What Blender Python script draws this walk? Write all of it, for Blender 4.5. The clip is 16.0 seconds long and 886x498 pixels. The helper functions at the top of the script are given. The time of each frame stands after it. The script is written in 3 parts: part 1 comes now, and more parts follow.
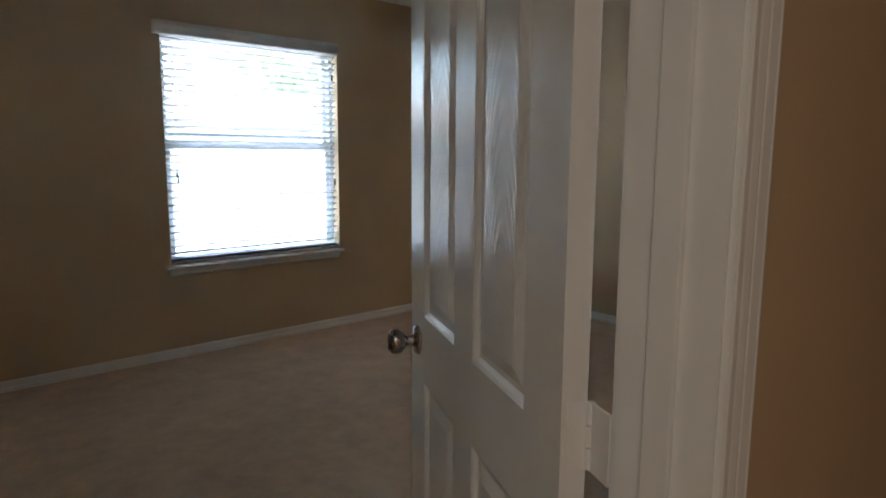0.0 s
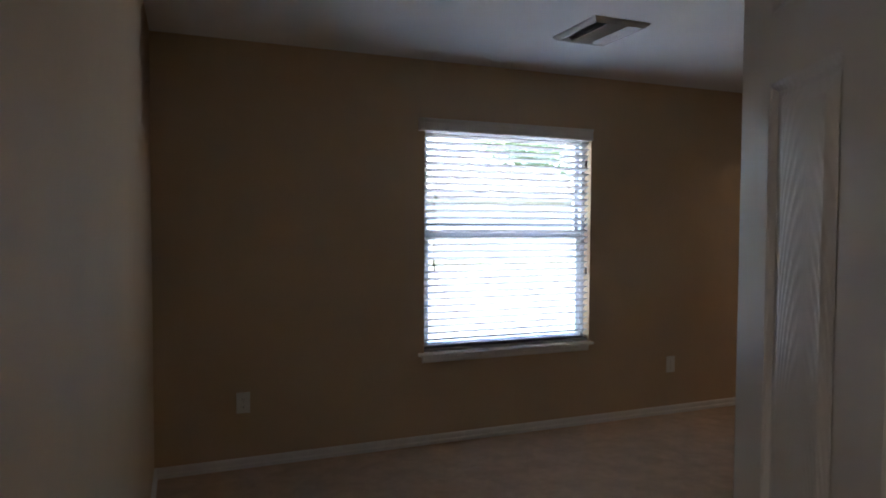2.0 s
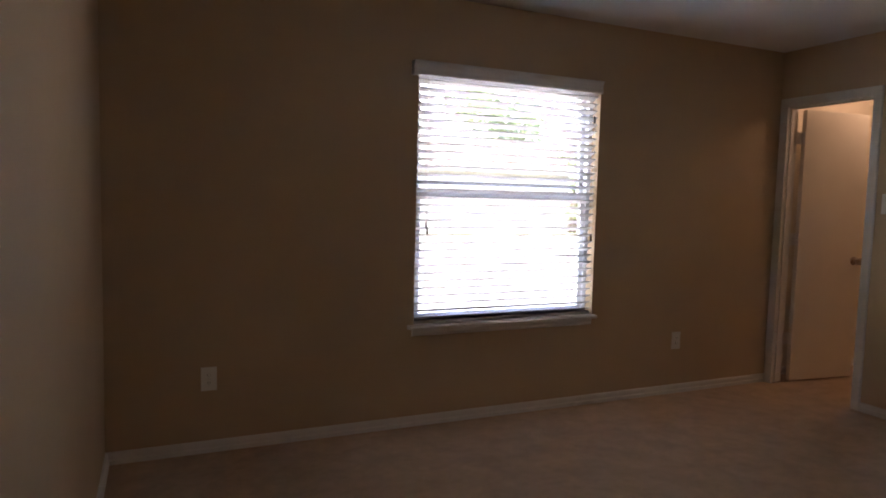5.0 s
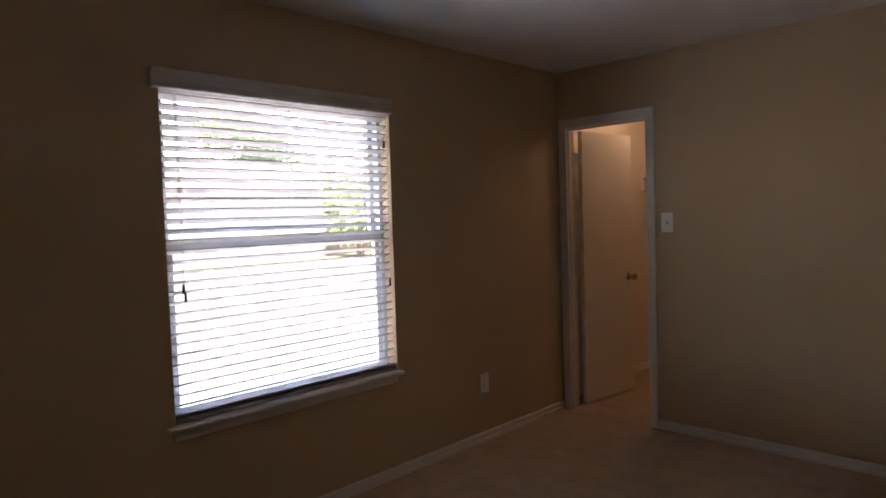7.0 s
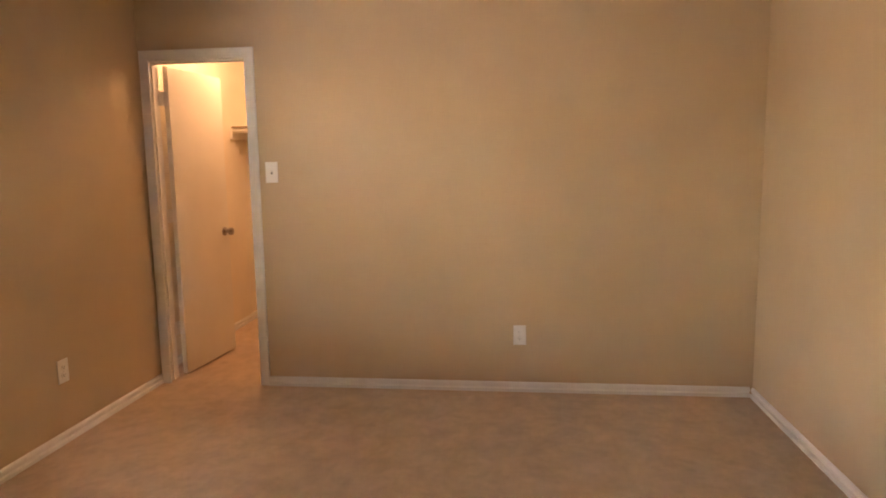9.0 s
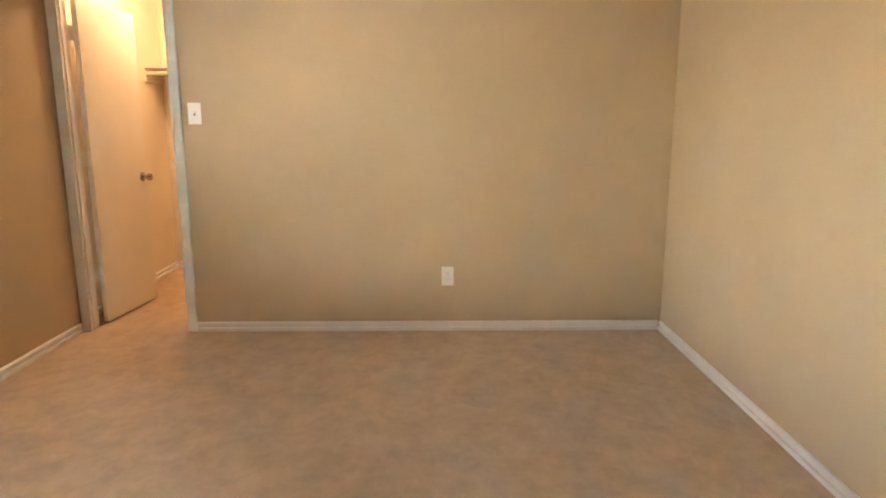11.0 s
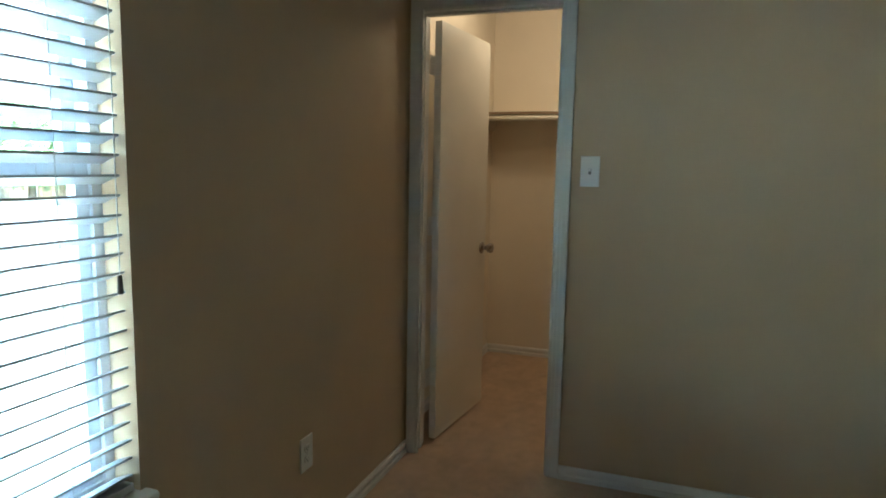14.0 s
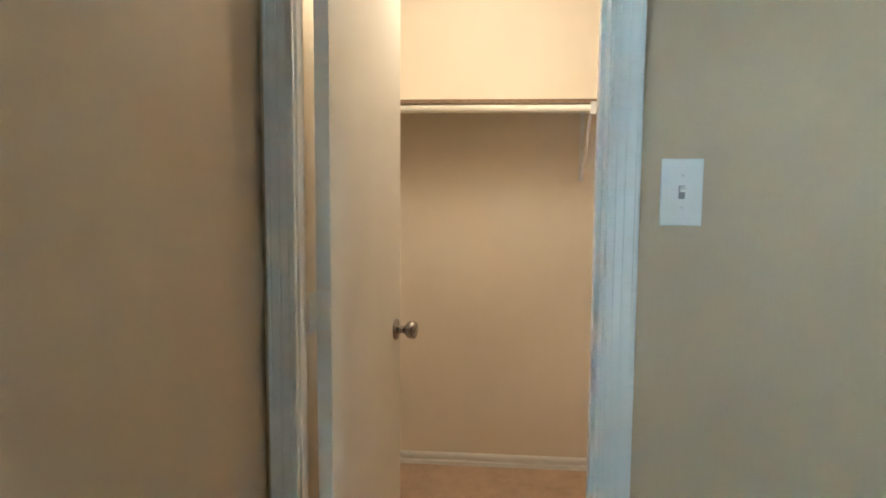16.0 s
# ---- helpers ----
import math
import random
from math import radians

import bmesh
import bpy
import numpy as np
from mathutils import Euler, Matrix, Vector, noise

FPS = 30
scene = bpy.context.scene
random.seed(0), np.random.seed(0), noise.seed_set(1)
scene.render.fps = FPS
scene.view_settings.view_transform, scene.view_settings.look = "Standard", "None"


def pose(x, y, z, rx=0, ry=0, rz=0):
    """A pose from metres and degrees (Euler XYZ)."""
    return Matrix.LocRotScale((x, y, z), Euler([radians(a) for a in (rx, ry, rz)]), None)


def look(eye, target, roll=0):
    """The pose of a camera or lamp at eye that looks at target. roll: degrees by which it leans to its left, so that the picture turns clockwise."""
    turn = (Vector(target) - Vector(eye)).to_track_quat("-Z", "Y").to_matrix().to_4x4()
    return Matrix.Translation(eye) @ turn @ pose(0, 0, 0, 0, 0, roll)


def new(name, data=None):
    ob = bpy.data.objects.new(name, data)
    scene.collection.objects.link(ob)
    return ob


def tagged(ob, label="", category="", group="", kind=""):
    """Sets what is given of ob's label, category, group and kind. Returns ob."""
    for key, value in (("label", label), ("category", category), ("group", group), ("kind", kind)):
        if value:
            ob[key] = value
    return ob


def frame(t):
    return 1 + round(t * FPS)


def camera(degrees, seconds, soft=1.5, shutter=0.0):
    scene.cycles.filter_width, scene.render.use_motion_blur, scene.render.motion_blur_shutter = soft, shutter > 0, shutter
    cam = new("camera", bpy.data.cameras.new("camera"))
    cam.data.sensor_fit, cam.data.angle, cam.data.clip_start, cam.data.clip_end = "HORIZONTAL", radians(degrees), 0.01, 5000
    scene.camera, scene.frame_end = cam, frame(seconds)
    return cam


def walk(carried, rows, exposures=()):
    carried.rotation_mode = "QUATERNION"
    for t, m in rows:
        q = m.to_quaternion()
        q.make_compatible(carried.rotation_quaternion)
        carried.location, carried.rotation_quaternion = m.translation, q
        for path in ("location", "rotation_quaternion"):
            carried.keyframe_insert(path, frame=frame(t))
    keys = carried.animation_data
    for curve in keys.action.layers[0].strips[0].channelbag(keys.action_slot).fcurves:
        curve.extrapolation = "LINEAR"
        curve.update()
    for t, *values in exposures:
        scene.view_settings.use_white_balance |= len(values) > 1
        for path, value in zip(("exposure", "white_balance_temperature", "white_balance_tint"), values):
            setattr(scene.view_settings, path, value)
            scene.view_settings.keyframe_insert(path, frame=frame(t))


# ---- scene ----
cam = camera(69.0, 16.0, soft=1.8)
PATH = [
    (0, (0.341, 0.109, 1.285), (1.666, 1.579, 0.998), 0.3),
    (0.1, (0.353, 0.122, 1.299), (1.594, 1.665, 1.021), 0.3),
    (0.3, (0.376, 0.151, 1.326), (1.434, 1.831, 1.089), 1.2),
    (0.5, (0.399, 0.178, 1.354), (1.245, 1.980, 1.159), 0.3),
    (1, (0.404, 0.271, 1.454), (1.055, 2.160, 1.379), -0.7),
    (1.5, (0.390, 0.350, 1.403), (1.028, 2.245, 1.362), -0.4),
    (2, (0.350, 0.370, 1.407), (1.087, 2.227, 1.331), 0.3),
    (2.5, (0.349, 0.370, 1.401), (1.122, 2.212, 1.323), 1.1),
    (3, (0.371, 0.369, 1.409), (1.178, 2.196, 1.293), 1.6),
    (3.5, (0.345, 0.407, 1.311), (1.173, 2.223, 1.181), 2.2),
    (3.7, (0.362, 0.453, 1.308), (1.126, 2.296, 1.160), 2.4),
    (5.8, (0.474, 1.191, 1.349), (1.418, 2.945, 1.165), -1.5),
    (6, (0.511, 1.306, 1.363), (1.537, 3.014, 1.188), -1.6),
    (6.5, (0.610, 1.386, 1.390), (1.762, 3.016, 1.266), -2.0),
    (7, (0.646, 1.521, 1.424), (2.071, 2.921, 1.329), -1.9),
    (7.5, (0.645, 1.616, 1.412), (2.337, 2.678, 1.319), -2.3),
    (8, (0.721, 1.734, 1.370), (2.571, 2.472, 1.194), -1.7),
    (8.5, (0.767, 1.836, 1.356), (2.691, 2.339, 1.141), -2.0),
    (9, (0.772, 1.896, 1.391), (2.741, 2.124, 1.127), -0.9),
    (9.2, (0.748, 1.950, 1.372), (2.727, 2.029, 1.097), -1.1),
    (11.3, (0.664, 1.957, 1.311), (2.624, 1.937, 0.915), 0.1),
    (11.5, (0.688, 1.953, 1.356), (2.647, 1.973, 0.952), 0.3),
    (12, (0.739, 2.114, 1.396), (2.706, 2.309, 1.089), 1.0),
    (12.5, (0.978, 2.303, 1.339), (2.906, 2.763, 1.070), 1.8),
    (13, (1.272, 2.549, 1.359), (3.097, 3.329, 1.116), 1.1),
    (13.5, (1.539, 2.859, 1.397), (3.365, 3.633, 1.137), 0.9),
    (14, (1.863, 3.064, 1.359), (3.735, 3.721, 1.106), 1.1),
    (14.5, (2.187, 3.299, 1.348), (4.073, 3.929, 1.134), 1.1),
    (15, (2.548, 3.482, 1.365), (4.508, 3.831, 1.170), 1.1),
    (15.5, (2.967, 3.596, 1.366), (4.943, 3.828, 1.166), -0.0),
    (16, (3.343, 3.727, 1.355), (5.327, 3.900, 1.168), 0.4),
]
EXPOSURES = [
    (0.0, 5.65, 6000, 9),
    (1.0, 4.85, 5900, 12),
    (1.5, 4.9, 5900, 13),
    (3.5, 5.1, 6750, 29),
    (6.0, 5.15, 7200, 30),
    (7.0, 4.75, 7300, 30),
    (8.0, 5.65, 8300, 34),
    (8.5, 6.5, 9300, 35),
    (9.0, 7.05, 10000, 34),
    (11.5, 7.55, 7900, 15),
    (12.5, 7.55, 7000, 10),
    (13.0, 6.75, 6600, 8),
    (13.5, 5.0, 5500, -11),
    (14.5, 6.65, 5500, -5),
    (15.5, 7.15, 5150, -6),
    (16.0, 7.0, 5100, -6),
]
walk(cam, [(t, look(eye, target, roll)) for t, eye, target, roll in PATH], EXPOSURES)

# ---- world, sun, lamps ----
world = bpy.data.worlds.new("world")
scene.world = world
world.use_nodes = True
wn = world.node_tree.nodes
sky = wn.new("ShaderNodeTexSky")
sky.sky_type = "NISHITA"
sky.sun_disc = False
sky.sun_elevation, sky.sun_rotation = radians(64), radians(262)
sky.air_density, sky.dust_density = 1.0, 2.0
wn["Background"].inputs["Strength"].default_value = 0.13
world.node_tree.links.new(sky.outputs["Color"], wn["Background"].inputs["Color"])

sun = new("sun", bpy.data.lights.new("sun", "SUN"))
sun.data.energy, sun.data.angle, sun.data.color = 2.4, radians(0.5), (1.0, 0.95, 0.87)
sun_way = Vector((math.sin(radians(262)) * math.cos(radians(64)), math.cos(radians(262)) * math.cos(radians(64)), math.sin(radians(64))))
sun.matrix_world = look(sun_way * 40, (0, 0, 0))

# the warm bulb of the closet and the warm lamp of the hall
closet_bulb = new("closet_bulb", bpy.data.lights.new("closet_bulb", "POINT"))
closet_bulb.data.energy, closet_bulb.data.color, closet_bulb.data.shadow_soft_size = 0.205, (1.0, 0.69, 0.45), 0.13
closet_bulb.location = (5.42, 3.74, 2.30)
hall_light = new("hall_light", bpy.data.lights.new("hall_light", "AREA"))
hall_light.data.shape, hall_light.data.size = "DISK", 0.3
hall_light.data.energy, hall_light.data.color = 0.25, (1.0, 0.91, 0.79)
hall_light.matrix_world = pose(-0.45, -0.45, 2.40)


# ---- materials ----
def material(name, colour, rough=0.6, metal=0.0, spec=0.5):
    m = bpy.data.materials.new(name)
    m.use_nodes = True
    b = m.node_tree.nodes["Principled BSDF"]
    b.inputs["Base Color"].default_value = (*colour, 1)
    b.inputs["Roughness"].default_value = rough
    b.inputs["Metallic"].default_value = metal
    b.inputs["Specular IOR Level"].default_value = spec
    return m


def node(m, kind, **values):
    n = m.node_tree.nodes.new(kind)
    for key, value in values.items():
        n.inputs[key.replace("_", " ")].default_value = value
    return n


def link(m, a, b):
    m.node_tree.links.new(a, b)


def coords(m, scale=(1, 1, 1), world_space=False):
    g = m.node_tree.nodes.new("ShaderNodeNewGeometry" if world_space else "ShaderNodeTexCoord")
    mp = node(m, "ShaderNodeMapping", Scale=scale)
    link(m, g.outputs["Position" if world_space else "Object"], mp.inputs["Vector"])
    return mp.outputs["Vector"]


def noise_tex(m, vec, scale, detail=4.0, rough=0.55):
    n = node(m, "ShaderNodeTexNoise", Scale=scale, Detail=detail, Roughness=rough)
    link(m, vec, n.inputs["Vector"])
    return n.outputs["Fac"]


def ramp(m, fac, stops):
    r = m.node_tree.nodes.new("ShaderNodeValToRGB")
    e = r.color_ramp.elements
    while len(e) < len(stops):
        e.new(0.5)
    for el, (p, c) in zip(e, stops):
        el.position, el.color = p, (*c, 1)
    link(m, fac, r.inputs["Fac"])
    return r.outputs["Color"]


def mix(m, a, b, fac, mode="MIX"):
    n = m.node_tree.nodes.new("ShaderNodeMix")
    n.data_type, n.blend_type = "RGBA", mode
    if isinstance(fac, float):
        n.inputs[0].default_value = fac
    else:
        link(m, fac, n.inputs[0])
    link(m, a, n.inputs[6])
    link(m, b, n.inputs[7])
    return n.outputs[2]


def bump(m, height, strength, distance):
    n = node(m, "ShaderNodeBump", Strength=strength, Distance=distance)
    link(m, height, n.inputs["Height"])
    old = m.node_tree.nodes["Principled BSDF"].inputs["Normal"]
    if old.is_linked:
        link(m, old.links[0].from_socket, n.inputs["Normal"])
    link(m, n.outputs["Normal"], old)


def base(m, colour):
    link(m, colour, m.node_tree.nodes["Principled BSDF"].inputs["Base Color"])


def two_tone(m, vec, scale, dark, light, detail=4.0):
    base(m, ramp(m, noise_tex(m, vec, scale, detail), [(0.3, dark), (0.7, light)]))


def scaled(c, k):
    return tuple(min(1, v * k) for v in c)


# tan wall paint with a fine roller texture
TAN = (0.60, 0.455, 0.295)
wall_paint = material("wall_paint", TAN, 0.62, spec=0.35)
v = coords(wall_paint, world_space=True)
two_tone(wall_paint, v, 1.7, scaled(TAN, 0.95), scaled(TAN, 1.05), 6)
bump(wall_paint, noise_tex(wall_paint, v, 170, 3), 0.22, 0.002)
bump(wall_paint, noise_tex(wall_paint, v, 3.0, 3), 0.08, 0.02)

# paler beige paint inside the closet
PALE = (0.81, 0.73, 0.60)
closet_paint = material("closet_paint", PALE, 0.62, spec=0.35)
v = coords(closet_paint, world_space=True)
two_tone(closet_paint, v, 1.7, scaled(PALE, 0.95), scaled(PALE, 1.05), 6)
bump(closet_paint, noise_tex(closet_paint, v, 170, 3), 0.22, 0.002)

ceiling_paint = material("ceiling_paint", (0.78, 0.77, 0.75), 0.85, spec=0.2)
v = coords(ceiling_paint, world_space=True)
two_tone(ceiling_paint, v, 2.0, (0.80, 0.79, 0.78), (0.86, 0.85, 0.84))
bump(ceiling_paint, noise_tex(ceiling_paint, v, 90, 4), 0.5, 0.004)

# carpet: short cut pile, brushed in patches whose pile shading is in the colour
CARPET = (0.71, 0.52, 0.365)
carpet = material("carpet", CARPET, 0.95, spec=0.1)
v = coords(carpet, world_space=True)
patches = ramp(carpet, noise_tex(carpet, v, 6.5, 6, 0.66), [(0.36, scaled(CARPET, 0.89)), (0.5, CARPET), (0.64, scaled(CARPET, 1.10))])
tufts = ramp(carpet, noise_tex(carpet, v, 260, 2), [(0.3, (0.72, 0.72, 0.72)), (0.7, (1, 1, 1))])
streaks = ramp(carpet, noise_tex(carpet, coords(carpet, (1.0, 1.1, 1.0), True), 19, 3), [(0.35, (0.94, 0.935, 0.93)), (0.6, (1, 1, 1))])
base(carpet, mix(carpet, mix(carpet, patches, tufts, 1.0, "MULTIPLY"), streaks, 1.0, "MULTIPLY"))
bump(carpet, noise_tex(carpet, v, 240, 2), 0.9, 0.006)
bump(carpet, noise_tex(carpet, v, 7, 4), 0.35, 0.02)
carpet.node_tree.nodes["Principled BSDF"].inputs["Sheen Weight"].default_value = 0.15

trim_paint = material("trim_paint", (0.74, 0.72, 0.68), 0.34)
v = coords(trim_paint, world_space=True)
two_tone(trim_paint, v, 6, (0.77, 0.76, 0.73), (0.83, 0.82, 0.79))

# moulded door skin with an embossed wood grain, stronger in the panels
def door_skin(name, figure):
    m = material(name, (0.80, 0.79, 0.77), 0.28)
    two_tone(m, coords(m), 5, (0.77, 0.76, 0.74), (0.82, 0.81, 0.79))
    bump(m, noise_tex(m, coords(m, (150, 150, 5)), 1.5, 3), 0.10, 0.001)
    if figure:
        grain = node(m, "ShaderNodeTexWave", Scale=46.0, Distortion=1.6, Detail=2.0, Detail_Scale=1.4)
        grain.wave_type, grain.rings_direction = "RINGS", "Y"
        mp = node(m, "ShaderNodeMapping", Scale=(1.0, 0.0, 0.16), Location=(0.012, 0.0, 0.075))
        link(m, m.node_tree.nodes.new("ShaderNodeTexCoord").outputs["Object"], mp.inputs["Vector"])
        link(m, mp.outputs["Vector"], grain.inputs["Vector"])
        bump(m, grain.outputs["Fac"], figure, 0.0014)
    return m


door_paint = door_skin("door_paint", 0.0)
panel_paint = door_skin("panel_paint", 0.27)

# flush closet door, cream paint
flush_paint = material("flush_paint", (0.70, 0.66, 0.58), 0.42)
v = coords(flush_paint)
two_tone(flush_paint, v, 4, (0.76, 0.72, 0.63), (0.80, 0.76, 0.67))
bump(flush_paint, noise_tex(flush_paint, coords(flush_paint, (120, 120, 6)), 1.2, 4), 0.16, 0.001)

# speckled brown for the front edge of the closet shelf
board_edge = material("board_edge", (0.24, 0.16, 0.10), 0.85)
two_tone(board_edge, coords(board_edge), 90, (0.17, 0.11, 0.065), (0.30, 0.21, 0.135), 3)

plate_plastic = material("plate_plastic", (0.87, 0.86, 0.83), 0.30)
# grey and near-black that paint the shade inside the plate openings
slot_shade_grey = material("slot_shade_grey", (0.30, 0.29, 0.28), 0.5)
slot_shade = material("slot_shade", (0.05, 0.045, 0.04), 0.5)
screw_metal = material("screw_metal", (0.62, 0.60, 0.56), 0.35, 1.0)
nickel = material("nickel", (0.40, 0.36, 0.32), 0.26, 1.0)
v = coords(nickel)
link(nickel, ramp(nickel, noise_tex(nickel, v, 40, 3), [(0.3, (0.2, 0.2, 0.2)), (0.7, (0.36, 0.36, 0.36))]), nickel.node_tree.nodes["Principled BSDF"].inputs["Roughness"])
tassel_wood = material("tassel_wood", (0.06, 0.045, 0.035), 0.45)
cord_white = material("cord_white", (0.70, 0.69, 0.66), 0.8)
vinyl = material("vinyl", (0.78, 0.79, 0.80), 0.35)
v = coords(vinyl)
two_tone(vinyl, v, 8, (0.74, 0.75, 0.76), (0.80, 0.81, 0.82))
vent_paint = material("vent_paint", (0.66, 0.63, 0.58), 0.45)
v = coords(vent_paint)
two_tone(vent_paint, v, 12, (0.46, 0.43, 0.385), (0.56, 0.525, 0.475))
# near-black that paints the shade behind the vent blades
vent_shade = material("vent_shade", (0.03, 0.03, 0.03), 0.8)

# blind slats: white composite that lets a little light through
slat_white = material("slat_white", (0.50, 0.50, 0.50), 0.5)
tr = node(slat_white, "ShaderNodeBsdfTranslucent", Color=(0.82, 0.84, 0.84, 1))
mx = node(slat_white, "ShaderNodeMixShader", Fac=0.015)
link(slat_white, slat_white.node_tree.nodes["Principled BSDF"].outputs[0], mx.inputs[1])
link(slat_white, tr.outputs[0], mx.inputs[2])
link(slat_white, mx.outputs[0], slat_white.node_tree.nodes["Material Output"].inputs["Surface"])

glass = bpy.data.materials.new("window_glass")
glass.use_nodes = True
gt = glass.node_tree
gt.nodes.remove(gt.nodes["Principled BSDF"])
clear, gloss, gmix = gt.nodes.new("ShaderNodeBsdfTransparent"), gt.nodes.new("ShaderNodeBsdfGlossy"), gt.nodes.new("ShaderNodeMixShader")
clear.inputs["Color"].default_value = (0.93, 0.96, 0.95, 1)
gloss.inputs["Roughness"].default_value = 0.02
gmix.inputs[0].default_value = 0.05
for a, b in ((clear.outputs[0], gmix.inputs[1]), (gloss.outputs[0], gmix.inputs[2]), (gmix.outputs[0], gt.nodes["Material Output"].inputs["Surface"])):
    gt.links.new(a, b)

# outdoors
concrete = material("asphalt", (0.06, 0.06, 0.062), 0.9)
v = coords(concrete, world_space=True)
two_tone(concrete, v, 0.8, (0.050, 0.050, 0.052), (0.075, 0.075, 0.077), 8)
# pale concrete of the added slab that bounces daylight indoors
bounce_concrete = material("bounce_concrete", (0.32, 0.31, 0.29), 0.9)
v = coords(bounce_concrete, world_space=True)
two_tone(bounce_concrete, v, 0.8, (0.24, 0.232, 0.22), (0.31, 0.30, 0.285), 8)
lawn = material("lawn", (0.08, 0.13, 0.04), 0.95)
v = coords(lawn, world_space=True)
two_tone(lawn, v, 1.3, (0.075, 0.085, 0.045), (0.12, 0.125, 0.07), 8)
bump(lawn, noise_tex(lawn, v, 30, 3), 0.8, 0.05)
siding = material("siding", (0.48, 0.46, 0.42), 0.7)
v = coords(siding, world_space=True)
two_tone(siding, v, 2, (0.34, 0.325, 0.295), (0.40, 0.385, 0.35))
shingle = material("shingle", (0.20, 0.18, 0.16), 0.9)
v = coords(shingle, world_space=True)
two_tone(shingle, v, 6, (0.15, 0.135, 0.12), (0.25, 0.22, 0.20), 6)
bark = material("bark", (0.12, 0.09, 0.06), 0.9)
v = coords(bark)
two_tone(bark, v, 12, (0.08, 0.06, 0.04), (0.16, 0.12, 0.09), 6)
leaf = material("leaf", (0.08, 0.14, 0.04), 0.6)
gi = leaf.node_tree.nodes.new("ShaderNodeNewGeometry")
base(leaf, ramp(leaf, gi.outputs["Random Per Island"], [(0.0, (0.09, 0.12, 0.07)), (0.6, (0.14, 0.17, 0.10)), (1.0, (0.20, 0.23, 0.15))]))
leaf_thin = node(leaf, "ShaderNodeBsdfTranslucent", Color=(0.20, 0.27, 0.12, 1))
leaf_mix = node(leaf, "ShaderNodeMixShader", Fac=0.45)
link(leaf, leaf.node_tree.nodes["Principled BSDF"].outputs[0], leaf_mix.inputs[1])
link(leaf, leaf_thin.outputs[0], leaf_mix.inputs[2])
link(leaf, leaf_mix.outputs[0], leaf.node_tree.nodes["Material Output"].inputs["Surface"])
fence_wood = material("fence_wood", (0.26, 0.20, 0.15), 0.85)
v = coords(fence_wood, (8, 8, 1), True)
two_tone(fence_wood, v, 2, (0.20, 0.155, 0.115), (0.32, 0.25, 0.19), 6)
pane_dark = material("pane_dark", (0.03, 0.035, 0.04), 0.08)


# ---- mesh helpers ----
def finish(name, bm, mat, parent=None, label="", smooth=False):
    bmesh.ops.recalc_face_normals(bm, faces=bm.faces)
    me = bpy.data.meshes.new(name)
    bm.to_mesh(me)
    bm.free()
    if mat:
        me.materials.append(mat)
    if smooth:
        for p in me.polygons:
            p.use_smooth = True
    ob = new(name, me)
    ob.parent = parent
    return tagged(ob, label)


def part(name, bm, mat, parent, label="", smooth=False):
    return finish(name, bm, mat, parent, label, smooth)


def box(bm, x0, y0, z0, x1, y1, z1, bevel=0.0):
    m = Matrix.Translation(((x0 + x1) / 2, (y0 + y1) / 2, (z0 + z1) / 2)) @ Matrix.Diagonal((abs(x1 - x0), abs(y1 - y0), abs(z1 - z0), 1))
    vs = bmesh.ops.create_cube(bm, size=1, matrix=m)["verts"]
    if bevel:
        es = list({e for q in vs for e in q.link_edges})
        bmesh.ops.bevel(bm, geom=es, offset=bevel, segments=2, affect="EDGES", profile=0.6)
    return bm


def boxed(*a, bevel=0.0):
    return box(bmesh.new(), *a, bevel=bevel)


def lathe(profile, steps=28):
    """A turned shape about z from (radius, height) pairs."""
    bm = bmesh.new()
    rings = []
    for r, z in profile:
        rings.append([bm.verts.new((r * math.cos(2 * math.pi * k / steps), r * math.sin(2 * math.pi * k / steps), z)) for k in range(steps)])
    for a, b in zip(rings, rings[1:]):
        for k in range(steps):
            bm.faces.new((a[k], a[(k + 1) % steps], b[(k + 1) % steps], b[k]))
    bm.faces.new(rings[0])
    bm.faces.new(rings[-1])
    return bm


def sweep(profile, end0, end1):
    """Joins a closed profile at one end to the same profile at the other; the ends map a profile point to a place."""
    bm = bmesh.new()
    a = [bm.verts.new(end0(*p)) for p in profile]
    b = [bm.verts.new(end1(*p)) for p in profile]
    n = len(profile)
    for k in range(n):
        bm.faces.new((a[k], a[(k + 1) % n], b[(k + 1) % n], b[k]))
    bm.faces.new(a)
    bm.faces.new(b)
    return bm


def empty(name, m, label, category, group="", kind=""):
    ob = new(name)
    ob.empty_display_size = 0.1
    ob.matrix_world = m
    return tagged(ob, label, category, group, kind)


def run(p0, p1):
    """The pose of a wall line on the plan: x runs from p0 to p1, y points to the left of that, z up."""
    d = Vector((p1[0] - p0[0], p1[1] - p0[1]))
    return pose(p0[0], p0[1], 0, 0, 0, math.degrees(math.atan2(d.y, d.x))), d.length


# ---- the plan ----
CEIL = 2.436
NW, NE, SE, SW = (0.17, 4.2), (4.6, 4.2), (4.6, 0.522), (0.17, 0.522)
WIN = (1.744, 2.982, 0.590, 2.045)
CLOSET_BACK, CLOSET_N, CLOSET_S = 6.41, 4.30, 2.1


